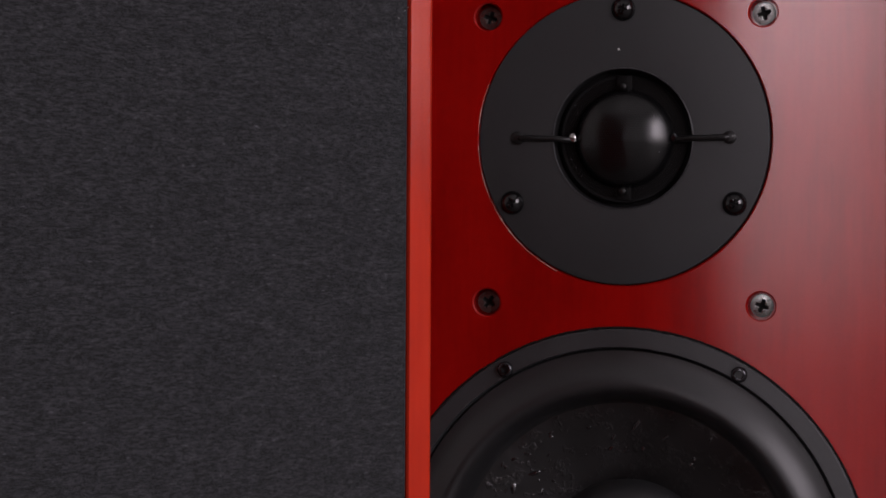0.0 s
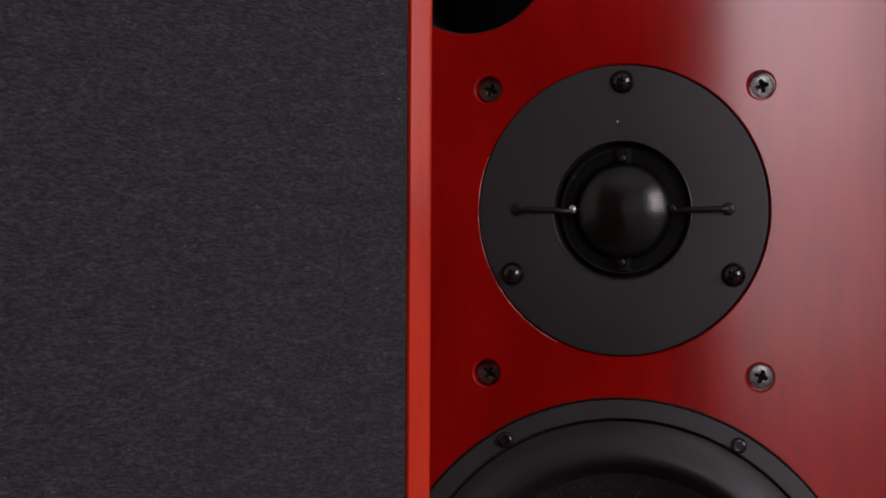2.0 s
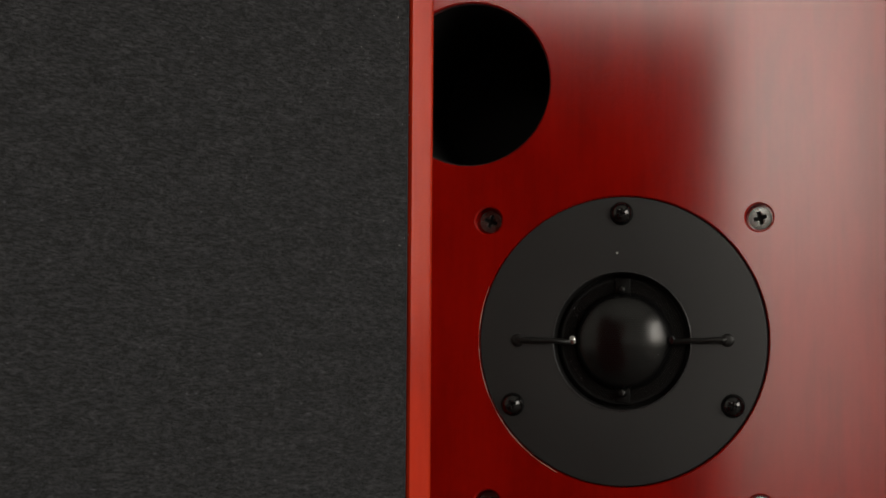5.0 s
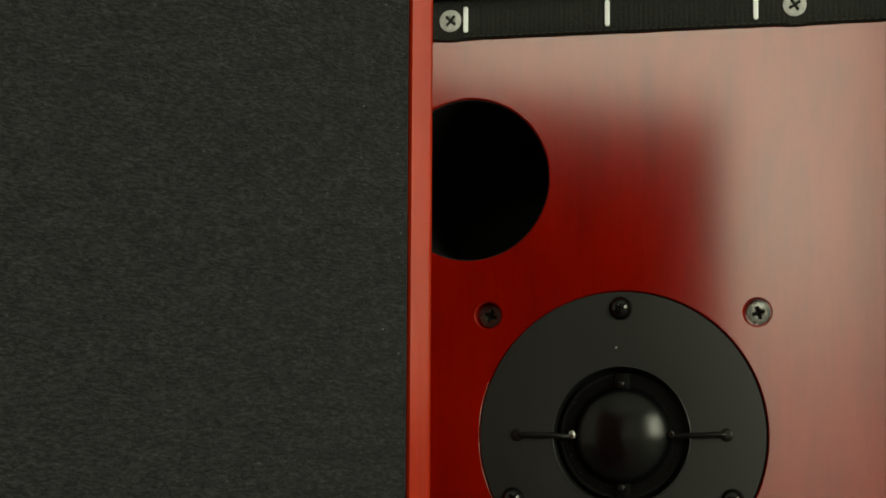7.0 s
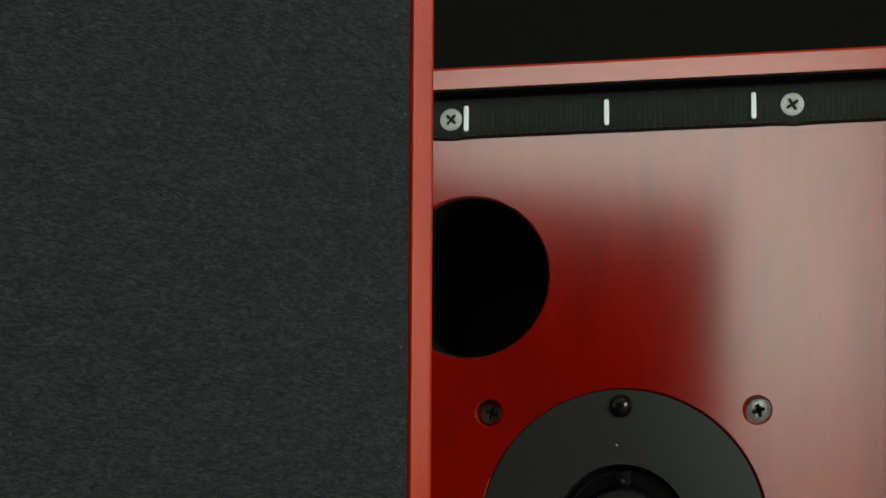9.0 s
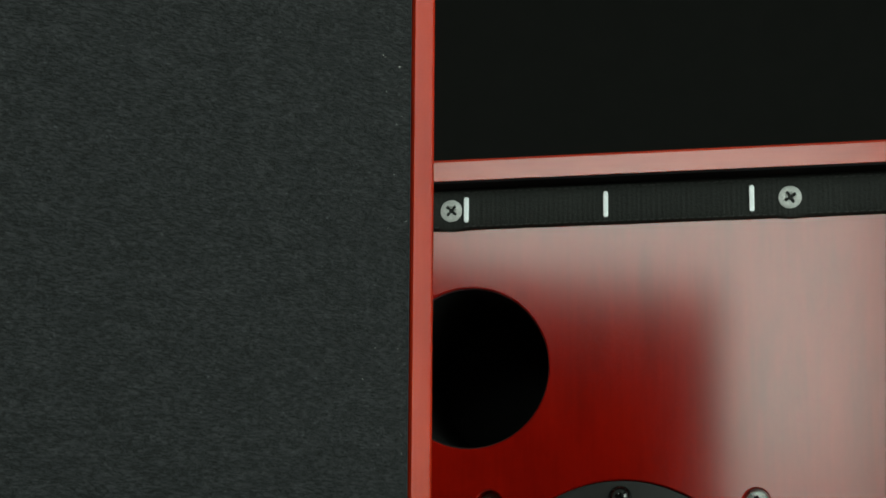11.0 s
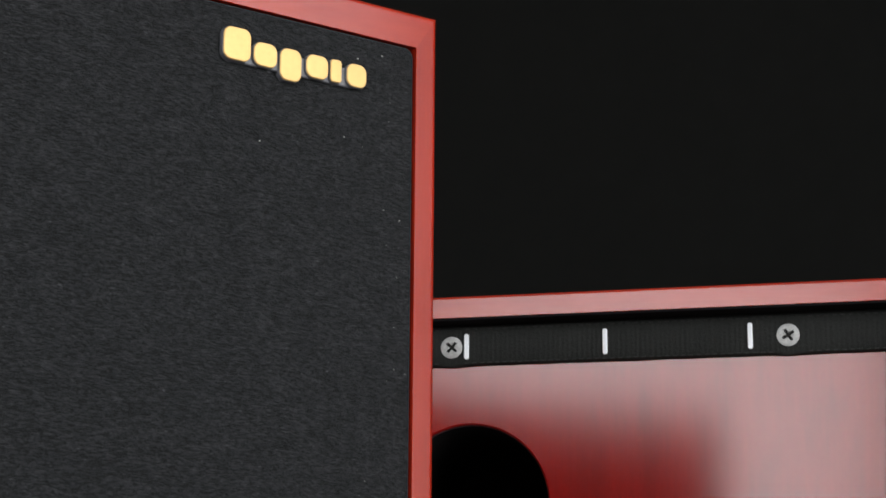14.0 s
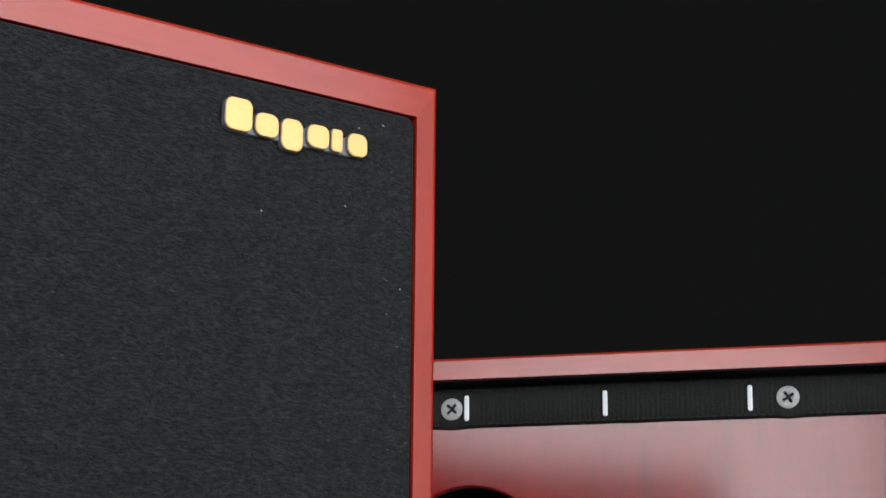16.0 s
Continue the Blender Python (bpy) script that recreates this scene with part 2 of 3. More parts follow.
def screw(r, dome, slot, wide, depth, star=False):
    """A cross-head screw, its head towards -y, as a turned height field with a recessed cross."""
    bm = bmesh.new()
    seg, rings = 64, 18
    grid = []
    for k in range(rings + 1):
        rr = r * (k / rings)
        row = []
        for i in range(seg if k else 1):
            a = 2 * math.pi * i / seg
            x, z = rr * math.cos(a), rr * math.sin(a)
            h = dome * (1 - (rr / r) ** 2.4)
            arm = max(0, 1 - max(0, abs(x) - wide * 0.7) / (wide * 0.5)) * (abs(z) < slot) + max(0, 1 - max(0, abs(z) - wide * 0.7) / (wide * 0.5)) * (abs(x) < slot)
            if star:
                u, w = (x + z) * 0.7071, (x - z) * 0.7071
                arm += 0.5 * (min(abs(u), abs(w)) < wide * 0.35) * (rr < slot * 0.8)
            h -= depth * min(1, arm) * (1 - 0.5 * rr / max(slot, 1e-6) if rr < slot else 0)
            row.append(bm.verts.new((x, -h, z)))
        grid.append(row)
    grid.append([bm.verts.new((r * 1.0 * math.cos(2 * math.pi * i / seg), r * 0.35, r * math.sin(2 * math.pi * i / seg))) for i in range(seg)])
    for a, b in zip(grid, grid[1:]):
        for i in range(seg):
            j = (i + 1) % seg
            if len(a) == 1:
                bm.faces.new((a[0], b[i], b[j]))
            else:
                bm.faces.new((a[i], a[j], b[j], b[i]))
    # the cross is coloured black, painting in the shade of a deep recess
    for f in bm.faces:
        c = f.calc_center_median()
        near, far = sorted((abs(c.x), abs(c.z)))
        if (near < wide and far < slot) and c.y < r * 0.3:
            f.material_index = 1
    return bm


def socket_screw():
    """A small button-head screw with a six-sided socket, its head towards -y."""
    bm = bmesh.new()
    seg = 36
    hexa = lambda a: 0.0017 / max(abs(math.cos((a % (math.pi / 3)) - math.pi / 6)), 0.5) * 0.93
    rings = [[(0.0036, 0.0008)] * seg, [(0.0036, -0.0004)] * seg, [(0.0033, -0.0012)] * seg, [(0.0028, -0.0017)] * seg, [(0.0023, -0.0019)] * seg]
    rings.append([(hexa(2 * math.pi * i / seg), -0.0018) for i in range(seg)])
    rings.append([(hexa(2 * math.pi * i / seg), 0.0006) for i in range(seg)])
    loops = [[bm.verts.new((r * math.cos(2 * math.pi * i / seg), y, r * math.sin(2 * math.pi * i / seg))) for i, (r, y) in enumerate(row)] for row in rings]
    # wall and floor of the socket are black, its inner shade put into colour
    for k, (a, b) in enumerate(zip(loops, loops[1:])):
        for i in range(seg):
            bm.faces.new((a[i], a[(i + 1) % seg], b[(i + 1) % seg], b[i])).material_index = int(k == 5)
    bm.faces.new(loops[-1]).material_index = 1
    return bm


def perforated(radius, pitch, hole, height, flat):
    """Sheet of hexagonal cells with round holes, pressed to the given height(r)."""
    verts, faces = [], []
    rows = int(radius / (pitch * 0.866)) + 1
    for j in range(-rows, rows + 1):
        for i in range(-rows - 1, rows + 2):
            cx, cz = (i + 0.5 * (j % 2)) * pitch, j * pitch * 0.866
            if cx * cx + cz * cz > radius * radius:
                continue
            base = len(verts)
            for rr, back in ((pitch / math.sqrt(3), 0), (hole, 0), (hole, 0.0004)):
                for k in range(6):
                    a = math.pi / 6 + k * math.pi / 3
                    x, z = cx + rr * math.cos(a), cz + rr * math.sin(a)
                    verts.append((x, height(math.hypot(x, z)) + back, z))
            for ring in (0, 6):
                for k in range(6):
                    faces.append((base + ring + k, base + ring + (k + 1) % 6, base + ring + 6 + (k + 1) % 6, base + ring + 6 + k))
    me = bpy.data.meshes.new("mesh_guard")
    me.from_pydata(verts, [], faces)
    me.materials.append(MESH), me.materials.append(DARK_MESH)
    for p in me.polygons:
        p.material_index = int(math.hypot(p.center.x, p.center.z) > flat)
    return me


def rounded(cx, cz, w, h, r, y0, y1, seg=8, bevel=0.0003):
    """A flat plate with rounded corners in the xz plane, from depth y0 (front) to y1."""
    bm = bmesh.new()

    def loop(inset, y):
        out = []
        rr = max(r - inset, 0.0001)
        for k, (sx, sz) in enumerate(((1, 1), (-1, 1), (-1, -1), (1, -1))):
            for i in range(seg + 1):
                a = k * math.pi / 2 + i / seg * math.pi / 2
                out.append(bm.verts.new((cx + sx * (w / 2 - inset - rr) + rr * math.cos(a), y, cz + sz * (h / 2 - inset - rr) + rr * math.sin(a))))
        return out
    a, b, c = loop(bevel, y0), loop(0, y0 + bevel), loop(0, y1)
    for p, q in ((a, b), (b, c)):
        for i in range(len(p)):
            bm.faces.new((p[i], p[(i + 1) % len(p)], q[(i + 1) % len(q)], q[i]))
    bm.faces.new(a), bm.faces.new(c)
    return bm


# ---- the room ----
def setting(name, bm, mat, label, category):
    return tagged(mesh_ob(name, bm, mat), label, category, kind="structure")


def wall_with_windows(name, axis, at, thick, a0, a1, z1, wins, mat, label):
    """A wall with openings, of blocks butted in one mesh."""
    bm = bmesh.new()
    lo, hi = sorted((at, at + thick))
    cells, left = [], a0
    for w0, w1, wz0, wz1 in wins:
        cells += [(left, w0, 0, z1), (w0, w1, 0, wz0), (w0, w1, wz1, z1)]
        left = w1
    cells.append((left, a1, 0, z1))
    for p0, p1, q0, q1 in cells:
        piece = block(*((p0, p1, lo, hi) if axis == "y" else (lo, hi, p0, p1)), q0, q1)
        me = bpy.data.meshes.new("piece")
        piece.to_mesh(me), piece.free()
        bm.from_mesh(me)
        bpy.data.meshes.remove(me)
    return setting(name, bm, mat, label, "wall")


def window(name, axis, at, win, bar=0):
    a0, a1, z0, z1 = win
    top = tagged(new(name), "white painted window letting in soft daylight", "window", kind="structure")
    y0, y1 = at - 0.03, at + 0.03
    dims = ((a0, a0 + 0.05, z0, z1), (a1 - 0.05, a1, z0, z1), (a0 + 0.05, a1 - 0.05, z0, z0 + 0.05), (a0 + 0.05, a1 - 0.05, z1 - 0.05, z1))
    dims += ((a0 + 0.05, a1 - 0.05, bar - 0.02, bar + 0.02),) if bar else ()
    for p0, p1, q0, q1 in dims:
        part("window_frame", block(*((p0, p1, y0, y1) if axis == "y" else (y0, y1, p0, p1)), q0, q1, 0.004), FRAME_PAINT, top)
    return top


X0, X1, Y0, Y1, ZC = -1.9, 1.7, -2.9, 1.3, 2.4
setting("floor", block(X0 - 0.12, X1 + 0.12, Y0 - 0.12, Y1 + 0.12, -0.1, 0), FLOOR, "plain grey floor under the loudspeakers", "floor")
setting("ceiling", block(X0 - 0.12, X1 + 0.12, Y0 - 0.12, Y1 + 0.12, ZC, ZC + 0.1), WALL, "plain white painted ceiling", "ceiling")
setting("wall_north", block(X0, X1, Y1, Y1 + 0.12, 0, ZC), BACKDROP, "plain black wall behind the loudspeakers", "wall")
setting("wall_west", block(X0 - 0.12, X0, Y0 - 0.12, Y1 + 0.12, 0, ZC), WALL, "plain white painted wall", "wall")
wall_with_windows("wall_south", "y", Y0, -0.12, X0, X1, ZC, [(BACK_WIN[0], BACK_WIN[1], LOW_WIN[2], BACK_WIN[3])], WALL, "plain white painted wall with a window")
wall_with_windows("wall_east", "x", X1, 0.12, Y0 - 0.12, Y1 + 0.12, ZC, [(SIDE_WIN[0], VEIL_WIN[1], SIDE_WIN[2], SIDE_WIN[3])], WALL, "plain white painted wall with a window")
window("window_1", "y", Y0, (BACK_WIN[0], BACK_WIN[1], LOW_WIN[2], BACK_WIN[3]), LOW_WIN[3])
window("window_2", "x", X1, (SIDE_WIN[0], VEIL_WIN[1], SIDE_WIN[2], SIDE_WIN[3]))

# ---- the loudspeakers ----
W, H, DEPTH = 0.290, 0.5525, 0.30
TW = 0.338                    # height of the tweeter's centre
LIP = 0.0149                    # how far the cabinet stands before its baffle
WT, WS = 0.0103, 0.0073             # thickness of top and side boards as seen from the front


def board(p0, p1, q1, q0, ease):
    """A mitred board: outer edge p0-p1, inner edge q0-q1 in the xz plane, its long edges eased."""
    bm = bmesh.new()
    rows = []
    steps = [(ease * (1 - math.cos(k * math.pi / 16)), ease * (1 - math.sin(k * math.pi / 16))) for k in range(9)]
    tall = math.dist(p0, q0)

    def at(k, f, y):
        # f: share of the way from the outer edge to the inner one
        a, b = ((p0, q0), (p1, q1))[k]
        return bm.verts.new((a[0] + (b[0] - a[0]) * f, y, a[1] + (b[1] - a[1]) * f))
    section = [(0.0, DEPTH)] + [(d / (WS if abs(p0[0] - p1[0]) < 1e-6 else WT), y) for d, y in steps] + [(1 - 0.0001 / tall, 0.0), (1.0, 0.0001), (1.0, DEPTH)]
    for k in (0, 1):
        rows.append([at(k, f, y) for f, y in section])
    m = len(section)
    for i in range(m):
        bm.faces.new((rows[0][i], rows[0][(i + 1) % m], rows[1][(i + 1) % m], rows[1][i]))
    bm.faces.new(rows[0]), bm.faces.new(rows[1])
    return bm


def cabinet(top):
    x = W / 2
    o = ((-x, 0), (x, 0), (x, H), (-x, H))
    n = ((-x + WS, WT), (x - WS, WT), (x - WS, H - WT), (-x + WS, H - WT))
    for name, a, b, mat, ease in (("bottom_panel", 0, 1, VENEER_ACROSS, 0.0013), ("side_panel", 1, 2, VENEER_UP, 0.0013), ("top_panel", 2, 3, VENEER_ACROSS, 0.0013), ("side_panel", 3, 0, VENEER_UP, 0.0013)):
        part(name, board(o[a], o[b], n[b], n[a], ease), mat, top, smooth=None)
    part("back_panel", block(-x + WS, x - WS, DEPTH - 0.016, DEPTH - 0.002, WT, H - WT), BLACK, top)


def open_speaker():
    top = tagged(new("loudspeaker"), "red lacquered wooden loudspeaker with bare drivers, no grille", "loudspeaker", "pair of loudspeakers")
    cabinet(top)
    x = W / 2 - WS
    pegs = [(sx * 0.0612, TW + dz) for sx in (-1, 1) for dz in (0.0548, -0.0733)]
    pegs += [(sx * 0.118, TW + dz) for sx in (-1, 1) for dz in (-0.255,)]
    PX, PZ, PR = -0.0707, TW + 0.1178, 0.0377
    WZ, WR = TW - 0.1935, 0.1092
    holes = [(0.0003, TW, 0.0657, 0.006), (0, WZ, WR + 0.0013, 0.010), (PX, PZ, PR + 0.0007, 0.012)]
    holes += [(hx, hz, 0.0067, 0.007) for hx, hz in pegs]
    part("baffle", pierced(-x, x, WT, H - WT, LIP, holes), BAFFLE, top, "red stained lacquered baffle with upright grain", smooth=20)

    # port
    part("port_tube", turned([(PR - 0.0002, LIP + 0.004), (PR - 0.0010, LIP + 0.006), (PR - 0.0012, LIP + 0.11), (0, LIP + 0.11)], 72, PX, PZ), BLACK, top, "dull black reflex port tube")
    part("port_lip", turned([(PR, LIP + 0.0024), (PR, LIP + 0.0016), (PR - 0.0002, LIP + 0.0014), (PR - 0.0004, LIP + 0.0016), (PR - 0.0004, LIP + 0.0024)], 96, PX, PZ), RIM, top, "thin grey lip of the port")

    # countersunk screws of the baffle
    first = None
    for i, (hx, hz) in enumerate(pegs):
        if first is None:
            first = part("baffle_screw", screw(0.0050, 0.0003, 0.0029, 0.00075, 0.0013, True), (DARK_STEEL, BLACK), top, "dark steel cross-head screw in a sunk hole", smooth=45)
            first.matrix_local = pose(hx, LIP + 0.0050, hz, 0, 20, 0)
        else:
            again("baffle_screw", first, top, (hx, LIP + 0.0050, hz), (0, 37 * i, 0), "dark steel cross-head screw in a sunk hole")
        part("screw_seat", turned([(0.0062, LIP + 0.0068), (0, LIP + 0.0068)], 32, hx, hz), BAFFLE, top)

    lit_edge(top)
    tweeter(top)
    woofer(top, WZ, WR)
    strip(top)
    return top


def lit_edge(top):
    """Light caught on one side of the tweeter's recess, painted as a pale line uneven in width, with a few chips."""
    bm = bmesh.new()
    rows = []
    for i in range(91):
        a = radians(158 + i * 0.95)
        w = max(0.00005, 0.00024 * (0.55 + noise.noise(Vector((i * 0.11, 2, 0))))) + (0.00022 if i in (27, 58, 64, 77) else 0)
        rows.append([bm.verts.new((0.0003 + rr * math.cos(a), yy, TW + rr * math.sin(a))) for rr, yy in ((0.0658 - w, LIP + 0.00002), (0.0658, LIP - 0.00010), (0.0658 + w, LIP + 0.00002), (0.0658, LIP + 0.0002))])
    for p, q in zip(rows, rows[1:]):
        for k in range(4):
            bm.faces.new((p[k], p[(k + 1) % 4], q[(k + 1) % 4], q[k]))
    bm.faces.new(rows[0]), bm.faces.new(rows[-1])
    part("lit_edge", bm, LIT_WOOD, top, "chipped edge of the tweeter recess, its caught light painted pale")


def tweeter(top):
    y = LIP
    unit = part("tweeter", turned([(0.0646, y + 0.004), (0.0646, y - 0.0003), (0.0644, y - 0.0008), (0.0639, y - 0.0010), (0.0316, y - 0.0010), (0.0310, y - 0.0006), (0.0308, y + 0.0004)], 144, 0, TW), PLASTIC, top, "round black plastic tweeter plate", smooth=25)

    def rise(r):
        if r > 0.0222:
            return y + 0.0040
        k = r / 0.0222
        return y + 0.0040 - 0.0108 * (math.sqrt(max(0, 1 - k * k * 0.97)) - math.sqrt(0.03) * k)

    part("well", turned([(0.0308, y + 0.0004), (0.0304, y + 0.0075), (0.0, y + 0.0078)], 96, 0, TW), BLACK, unit, "dull black well round the guard")
    guard = new("mesh_guard", perforated(0.0275, 0.00120, 0.00041, rise, 0.0222))
    guard.parent = unit
    guard.location = (0, 0, TW)
    tagged(guard, "fine perforated black metal dome guard")
    part("dome", turned([(0.0205, y + 0.0068), (0.0172, y + 0.0035), (0.0102, y - 0.0005), (0.0, y - 0.0035)], 48, 0, TW), BLACK, unit, "dull black dome under the guard")
    part("guard_rim", turned([(0.0283, y + 0.0060), (0.0282, y + 0.0040), (0.0270, y + 0.0039), (0.0268, y + 0.0046)], 96, 0, TW), BLACK, unit)
    # small tabs that hold the guard
    for k, (ax, az) in enumerate(((0, 0.0232), (0, -0.0232))):
        part("tab", block(ax - 0.0034, ax + 0.0034, y + 0.0030, y + 0.0042, TW + az - 0.0040, TW + az + 0.0050, 0.0003), DARK_MESH, unit)
        part("rivet", turned([(0.0019, y + 0.0032), (0.0018, y + 0.0006), (0.0014, y - 0.0002), (0.0007, y - 0.0006), (0, y - 0.0007)], 24, ax, TW + az), WIRE, unit, "small dark rivet")
    # leads from the plate to the guard
    for side in (-1, 1):
        pts = [(side * 0.0470, y + 0.001, TW + 0.0009), (side * 0.0468, y - 0.0012, TW + 0.0004), (side * 0.0452, y - 0.0024, TW + 0.0003), (side * 0.0415, y - 0.0024, TW + 0.0005), (side * 0.0380, y - 0.0021, TW + 0.0002), (side * 0.0345, y - 0.0017, TW + 0.0001), (side * 0.0310, y - 0.0015, TW + 0.0002), (side * 0.0262, y - 0.0006, TW - 0.0004), (side * 0.0230, y + 0.0016, TW - 0.0004)]
        part("lead", tube(pts, 0.0013), WIRE, unit, "short black wire lead")
        part("grommet", turned([(0.0030, y - 0.0009), (0.0029, y - 0.0016), (0.0022, y - 0.0022), (0.0012, y - 0.0024), (0, y - 0.0024)], 32, side * 0.0472, TW + 0.0004), WIRE, unit)
        bm = bmesh.new()
        bmesh.ops.create_icosphere(bm, subdivisions=3, radius=0.0018, matrix=pose(side * 0.0226, y + 0.0010, TW + 0.0004) @ Matrix.Diagonal((1, 0.6, 1.2, 1)))
        for v in bm.verts:
            v.co += v.normal * 0.0004 * noise.noise(v.co * 900)
        part("solder_joint", bm, SOLDER if side < 0 else SOCKET_STEEL, unit, "shiny solder blob")
    # bead added, greyer than the plate, to draw the highlight along the inner rim
    part("rim_bead", turned([(0.0314, y - 0.0010), (0.03135, y - 0.0012), (0.0311, y - 0.0013), (0.0309, y - 0.0011), (0.0308, y - 0.0006)], 128, 0, TW), RIM, unit, "grey bead that gives the inner rim its highlight line")
    head = None
    for k, a in enumerate((90, 210, 330)):
        px, pz = 0.0572 * math.cos(radians(a)), TW + 0.0572 * math.sin(radians(a))
        if head is None:
            head = part("plate_screw", screw(0.0053, 0.0034, 0.0018, 0.0004, 0.0012), (BLACK_SCREW, BLACK), unit, "domed black cross-head screw", smooth=50)
            head.matrix_local = pose(px, y - 0.0012, pz, 0, 15, 0)
        else:
            again("plate_screw", head, unit, (px, y - 0.0012, pz), (0, 40 + 31 * k, 0), "domed black cross-head screw")
    # dust caught in the guard and on the plate
    for k, (sx, sz, size) in enumerate(((-0.0222, 0.0150, 0.00030), (-0.0208, 0.0118, 0.00022), (-0.0236, -0.0090, 0.00028), (-0.0215, -0.0128, 0.00024), (-0.0190, -0.0165, 0.00026), (0.0165, -0.0060, 0.00018), (0.0141, 0.0098, 0.00018))):
        bm = bmesh.new()
        bmesh.ops.create_icosphere(bm, subdivisions=1, radius=size, matrix=pose(sx, rise(math.hypot(sx, sz)) - 0.0002, TW + sz) @ Matrix.Diagonal((1.4, 0.7, 1, 1)))
        part("dust_speck", bm, GREY_PLASTIC, unit, "tiny grey dust speck")
    part("speck", turned([(0.0005, y - 0.0010), (0.0004, y - 0.0014), (0, y - 0.0015)], 10, -0.0020, TW + 0.0395), LINT, unit, "pale dust speck")


def woofer(top, wz, wr):
    y = LIP
    unit = part("woofer", turned([(wr, y + 0.006), (wr, y - 0.0006), (wr - 0.0006, y - 0.0012), (wr - 0.0078, y - 0.0014), (wr - 0.0083, y - 0.0008), (wr - 0.0086, y + 0.0030)], 192, 0, wz), RING, top, "round dark plastic woofer rim", smooth=25)
    # crumbled sealing bead in the gap round the rim
    bm = turned([(wr + 0.0001, y + 0.0020), (wr + 0.0002, y - 0.0002), (wr + 0.0006, y - 0.0005), (wr + 0.0010, y - 0.0001), (wr + 0.0012, y + 0.0020)], 360, 0, wz)
    for v in bm.verts:
        v.co += Vector((0.0004 * noise.noise(v.co * 700), 0.0004 * noise.noise(v.co * 900), 0.0004 * noise.noise(v.co * 800)))
    part("sealing_bead", bm, BLACK, unit, "crumbled black sealing bead")
    roll = [(wr - 0.0082, y + 0.0030)]
    r_out, r_in = wr - 0.0096, 0.0770
    for i in range(33):
        u = i / 32
        roll.append((r_out + (r_in - r_out) * u, y + 0.0010 - 0.0066 * math.sin(math.pi * u ** 2.1) ** 1.1 + 0.0085 * u ** 4))
    roll.append((0.0745, y + 0.0125))
    part("surround", turned(roll, 192, 0, wz), RUBBER, unit, "thick black rubber half-roll surround", smooth=40)
    cone_bm = turned([(0.0765, y + 0.0112), (0.0735, y + 0.0118), (0.066, y + 0.0150), (0.056, y + 0.0190), (0.046, y + 0.0245), (0.0405, y + 0.0275), (0.036, y + 0.030)], 144, 0, wz)
    part("cone", cone_bm, CONE, unit, "black cone streaked with damping varnish", smooth=60)
    # thick flakes and drips of varnish
    rng = random.Random(11)
    rise_of = lambda q: float(np.interp(q, (0.036, 0.046, 0.056, 0.066, 0.0735), (y + 0.030, y + 0.0245, y + 0.0190, y + 0.0150, y + 0.0118)))
    bm = bmesh.new()
    for k in range(60):
        a = radians(rng.uniform(128, 168) if k % 5 < 3 else rng.uniform(40, 128))
        q, size = rng.uniform(0.050, 0.0725), rng.uniform(0.0004, 0.0011) * (1.6 if k % 9 == 0 else 1)
        at = pose(q * math.cos(a), rise_of(q) + 0.0001, wz + q * math.sin(a), 0, rng.uniform(0, 180), 0)
        made = bmesh.ops.create_icosphere(bm, subdivisions=2, radius=size, matrix=at @ Matrix.Diagonal((rng.uniform(1, 2.6), 0.5, rng.uniform(0.5, 1), 1)))
        for v in made["verts"]:
            v.co += Vector((1, 0.5, 1)) * size * 0.35 * noise.noise(v.co * 1300)
    tagged(part("varnish_flakes", bm, VARNISH, unit, "glossy black flakes and drips of damping varnish", smooth=50), kind="stuff")
    part("dust_cap", turned([(0.0395, y + 0.0285), (0.0388, y + 0.0255), (0.034, y + 0.0208), (0.025, y + 0.0158), (0.013, y + 0.0128), (0, y + 0.0118)], 96, 0, wz), RUBBER, unit, "smooth black domed dust cap", smooth=60)
    head = None
    for k in range(6):
        a = radians(60 + 60 * k)
        px, pz = 0.1042 * math.cos(a), wz + 0.1042 * math.sin(a)
        if head is None:
            head = part("rim_screw", socket_screw(), (SOCKET_STEEL, BLACK), unit, "small black hex-socket screw", smooth=50)
            head.matrix_local = pose(px, y - 0.0016, pz, 0, 0, 0)
        else:
            again("rim_screw", head, unit, (px, y - 0.0016, pz), (0, 25 * k, 0), "small black hex-socket screw")


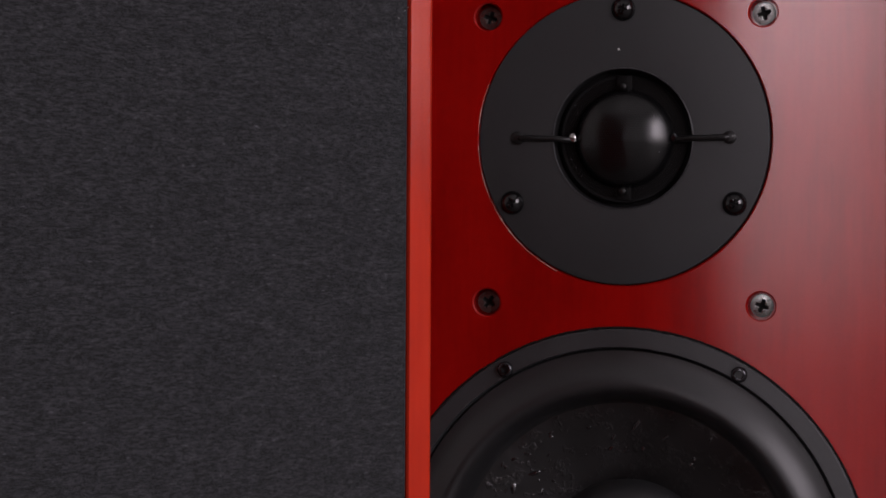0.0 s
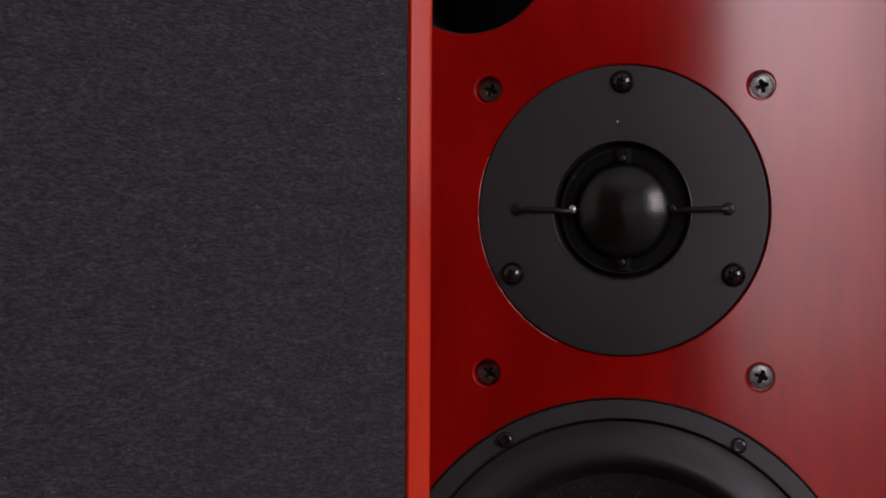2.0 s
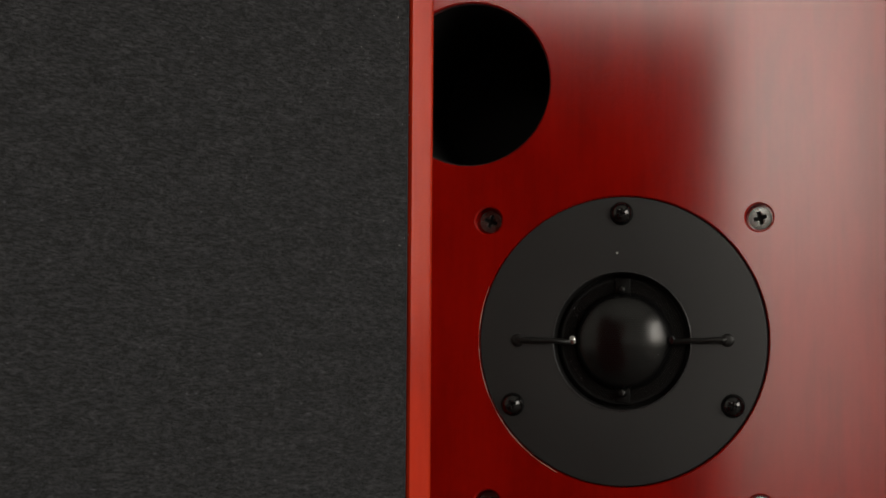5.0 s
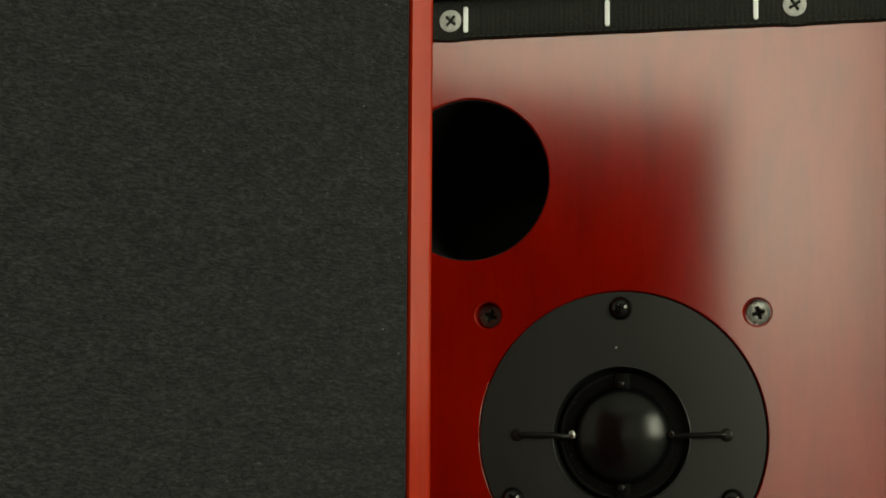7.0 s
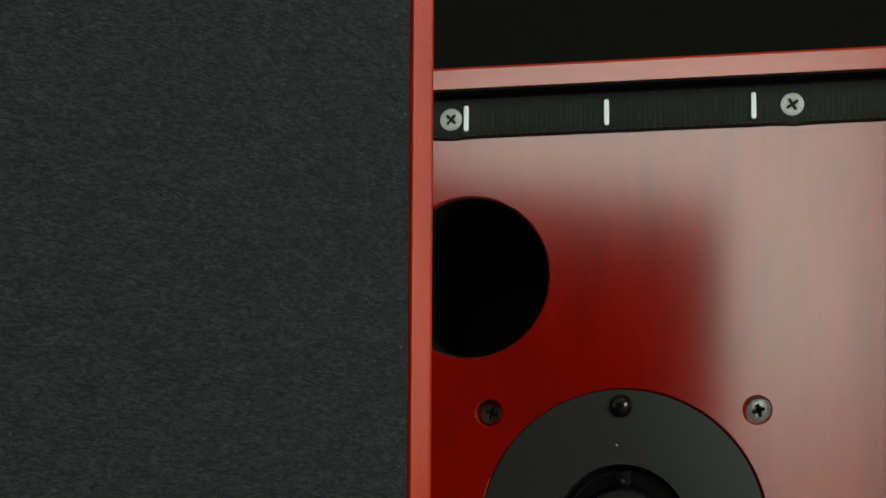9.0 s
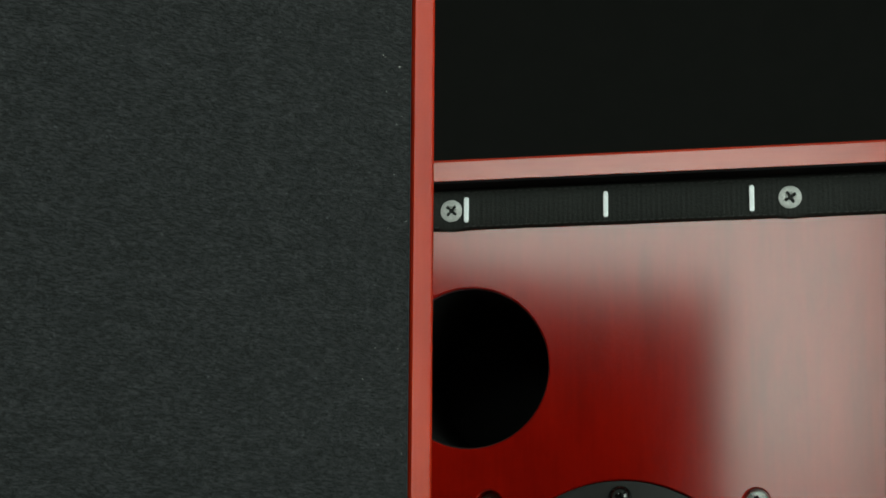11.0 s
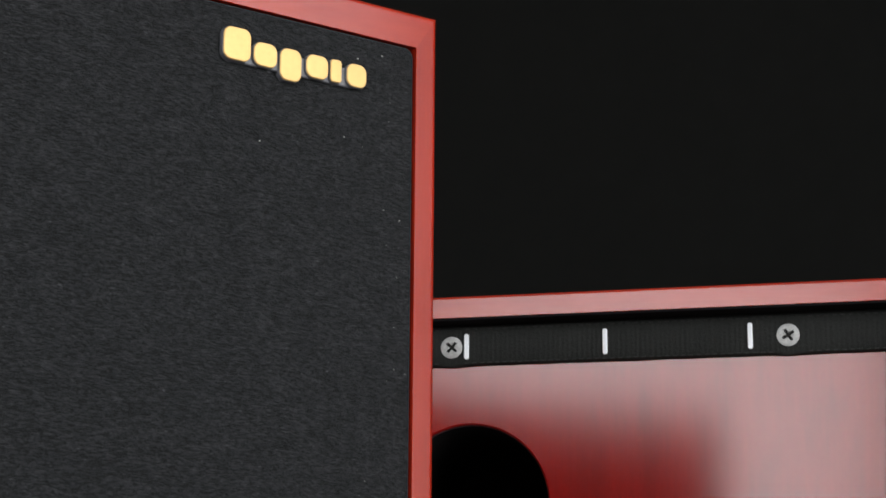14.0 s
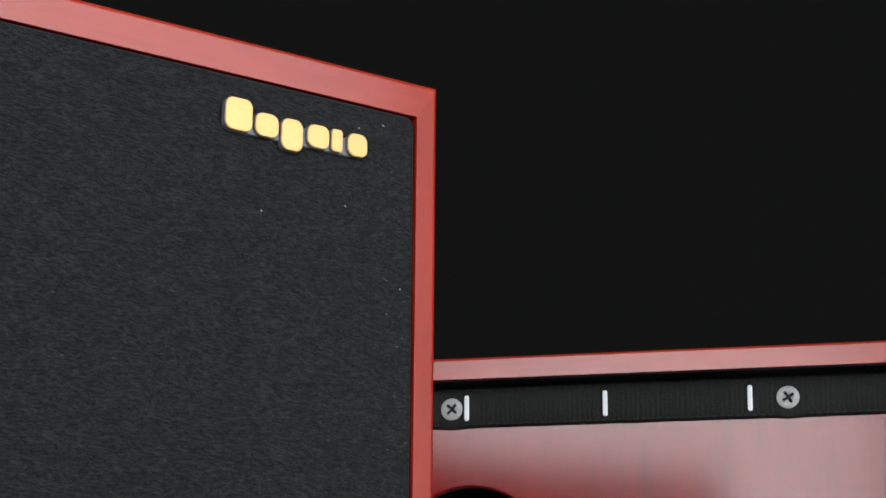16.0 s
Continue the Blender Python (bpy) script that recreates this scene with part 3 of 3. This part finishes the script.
def strip(top):
    y, z0, z1 = LIP, TW + 0.1834, TW + 0.2020
    x = W / 2 - WS - 0.001
    bm = bmesh.new()
    n = 1100
    cols = []
    for i in range(n + 1):
        px = -x + 2 * x * i / n
        near = min(abs(px - 0.079), abs(px + 0.079))
        sag = 0.0006 * math.exp(-(near / 0.006) ** 2) + 0.0003 * noise.noise(Vector((px * 60, 0, 3)))
        row = []
        for (dy, zz) in ((0.0, z0 - sag), (-0.0024, z0 - sag + 0.0003), (-0.0032, z0 + 0.0012), (-0.0030, (z0 + z1) / 2), (-0.0032, z1 - 0.0012), (-0.0022, z1), (0.0, z1)):
            row.append(bm.verts.new((px, y + dy - (0.00011 * (0.35 + 0.9 * abs(noise.noise(Vector((px * 130, 1, 0))))) * math.sin((px + 0.0006 * noise.noise(Vector((px * 220, 4, 0)))) * 2 * math.pi / 0.0023) + 0.0002 * noise.noise(Vector((px * 400, zz * 300, 0)))) * (dy < -0.0028), zz)))
        cols.append(row)
    for a, b in zip(cols, cols[1:]):
        for k in range(6):
            bm.faces.new((a[k], a[k + 1], b[k + 1], b[k]))
    bar = part("terminal_strip", bm, STRIP, top, "black fabric-covered strip with white marks", smooth=50)
    stitch = bmesh.new()
    for row, zz in ((0, z0 + 0.0011), (1, z1 - 0.0012)):
        for k in range(74):
            cx = -x + 0.003 + k * (2 * x - 0.006) / 73 + 0.0003 * noise.noise(Vector((k * 1.7, row, 0)))
            if min(abs(cx - 0.0795), abs(cx + 0.0789)) < 0.007:
                continue
            bmesh.ops.create_cube(stitch, size=1, matrix=Matrix.LocRotScale((cx, y - 0.0034, zz + 0.0002 * noise.noise(Vector((k * 3.1, row, 5)))), Euler((0, 0.12 * noise.noise(Vector((k * 2.3, row, 9))), 0)), (0.0019, 0.0005, 0.0005)))
    part("stitching", stitch, THREAD, bar, "row of dark grey stitches along both edges")
    # added black sheets give the gap between strip and top board its shadow
    part("shade_backing", block(-x, x, y - 0.0008, y - 0.0002, z0 + 0.004, H - WT - 0.0002), BLACK, top, "black sheet standing in for the shade above the strip")
    part("shade_lining", block(-x, x, 0.0012, y - 0.001, H - WT - 0.0009, H - WT - 0.0001), BLACK, top, "black sheet standing in for the shade under the top board")
    for px in (-0.0716, -0.0052, 0.0622, 0.1285):
        part("white_mark", rounded(px, (z0 + z1) / 2 - 0.0003, 0.0022, 0.0122, 0.0010, y - 0.0042, y - 0.0030), WHITE, bar, "upright white painted mark")
    head = None
    for k, px in enumerate((-0.0789, 0.0795)):
        if head is None:
            head = part("strip_screw", screw(0.0052, 0.0006, 0.0030, 0.00066, 0.0018, True), (STEEL, BLACK), bar, "pale steel cross-head screw", smooth=45)
            head.matrix_local = pose(px, y - 0.0036, TW + 0.1922, 0, 42, 0)
        else:
            again("strip_screw", head, bar, (px, y - 0.0036, TW + 0.1922), (0, 58, 0), "pale steel cross-head screw")


def covered_speaker():
    top = tagged(new("loudspeaker"), "red lacquered wooden loudspeaker with black cloth grille", "loudspeaker", "pair of loudspeakers")
    cabinet(top)
    x, g = W / 2 - WS, 0.0003
    part("baffle", block(-x, x, LIP, LIP + 0.012, WT, H - WT), BLACK, top, "dull black board behind the cloth")
    w, h = 2 * (x - g), H - 2 * WT - 2 * g
    part("grille", rounded(0, H / 2, w, h, 0.0028, 0.0007, LIP, bevel=0.0006), CLOTH, top, "taut black woven cloth grille", smooth=40)
    badge(top)
    specks = [(u, v, 0.00018) for u, v in ((-0.0269, -0.0174), (-0.0187, -0.0150), (-0.031, -0.041), (-0.058, -0.047), (-0.0121, -0.062))]
    # finer dust caught along the edge of the cloth
    rng = random.Random(5)
    specks += [(-0.0078 - abs(rng.gauss(0, 0.0075)), rng.uniform(-0.20, -0.024), rng.uniform(0.00005, 0.00009)) for i in range(30)]
    for u, v, size in specks:
        bm = bmesh.new()
        bmesh.ops.create_icosphere(bm, subdivisions=1, radius=size, matrix=pose(W / 2 + u, 0.0006, H + v) @ Matrix.Diagonal((1.5, 1, 1, 1)))
        part("lint_speck", bm, LINT, top, "tiny pale lint speck")
    return top


def badge(top):
    """Gold raised mark of six plain rounded shapes on a grey web."""
    shapes = ((-0.0708, -0.0622, 0.0, 0.0094), (-0.0614, -0.0539, -0.0001, 0.0068), (-0.0531, -0.0461, -0.0025, 0.0068),
              (-0.0447, -0.0374, -0.0001, 0.0068), (-0.0368, -0.0330, 0.0, 0.0068), (-0.0314, -0.0247, -0.0001, 0.0068))
    z0, x0 = H - 0.0267, W / 2 - 0.0004
    web = part("badge", rounded(x0 + (shapes[0][0] + shapes[-1][1]) / 2, z0 + 0.0026, shapes[-1][1] - shapes[0][0] - 0.003, 0.0054, 0.0006, -0.0003, 0.0013), GREY_PLASTIC, top, "gold raised badge of plain rounded shapes on a grey web")
    for u0, u1, lo, hi in shapes:
        cx, cz, w, h = x0 + (u0 + u1) / 2, z0 + (lo + hi) / 2, u1 - u0, hi - lo
        r = 0.0011 if w < 0.004 else 0.0024
        body = part("badge_shape", rounded(cx, cz, w, h, r, -0.0010, 0.0013, 6, 0.0002), GREY_PLASTIC, web)
        part("gold_face", rounded(cx, cz, w - 0.0002, h - 0.0002, r - 0.0001, -0.0015, -0.0010, 6, 0.0002), GOLD, body, "satin gold face")


rear = open_speaker()
rear.matrix_basis = pose(0, -LIP, 0)
front = covered_speaker()
YAW = 49.99
CORNER = Vector((0.0097, -0.3901, 0.5525))
front.matrix_basis = pose(CORNER.x - W / 2 * math.cos(radians(YAW)), CORNER.y - W / 2 * math.sin(radians(YAW)), 0, 0, 0, YAW)
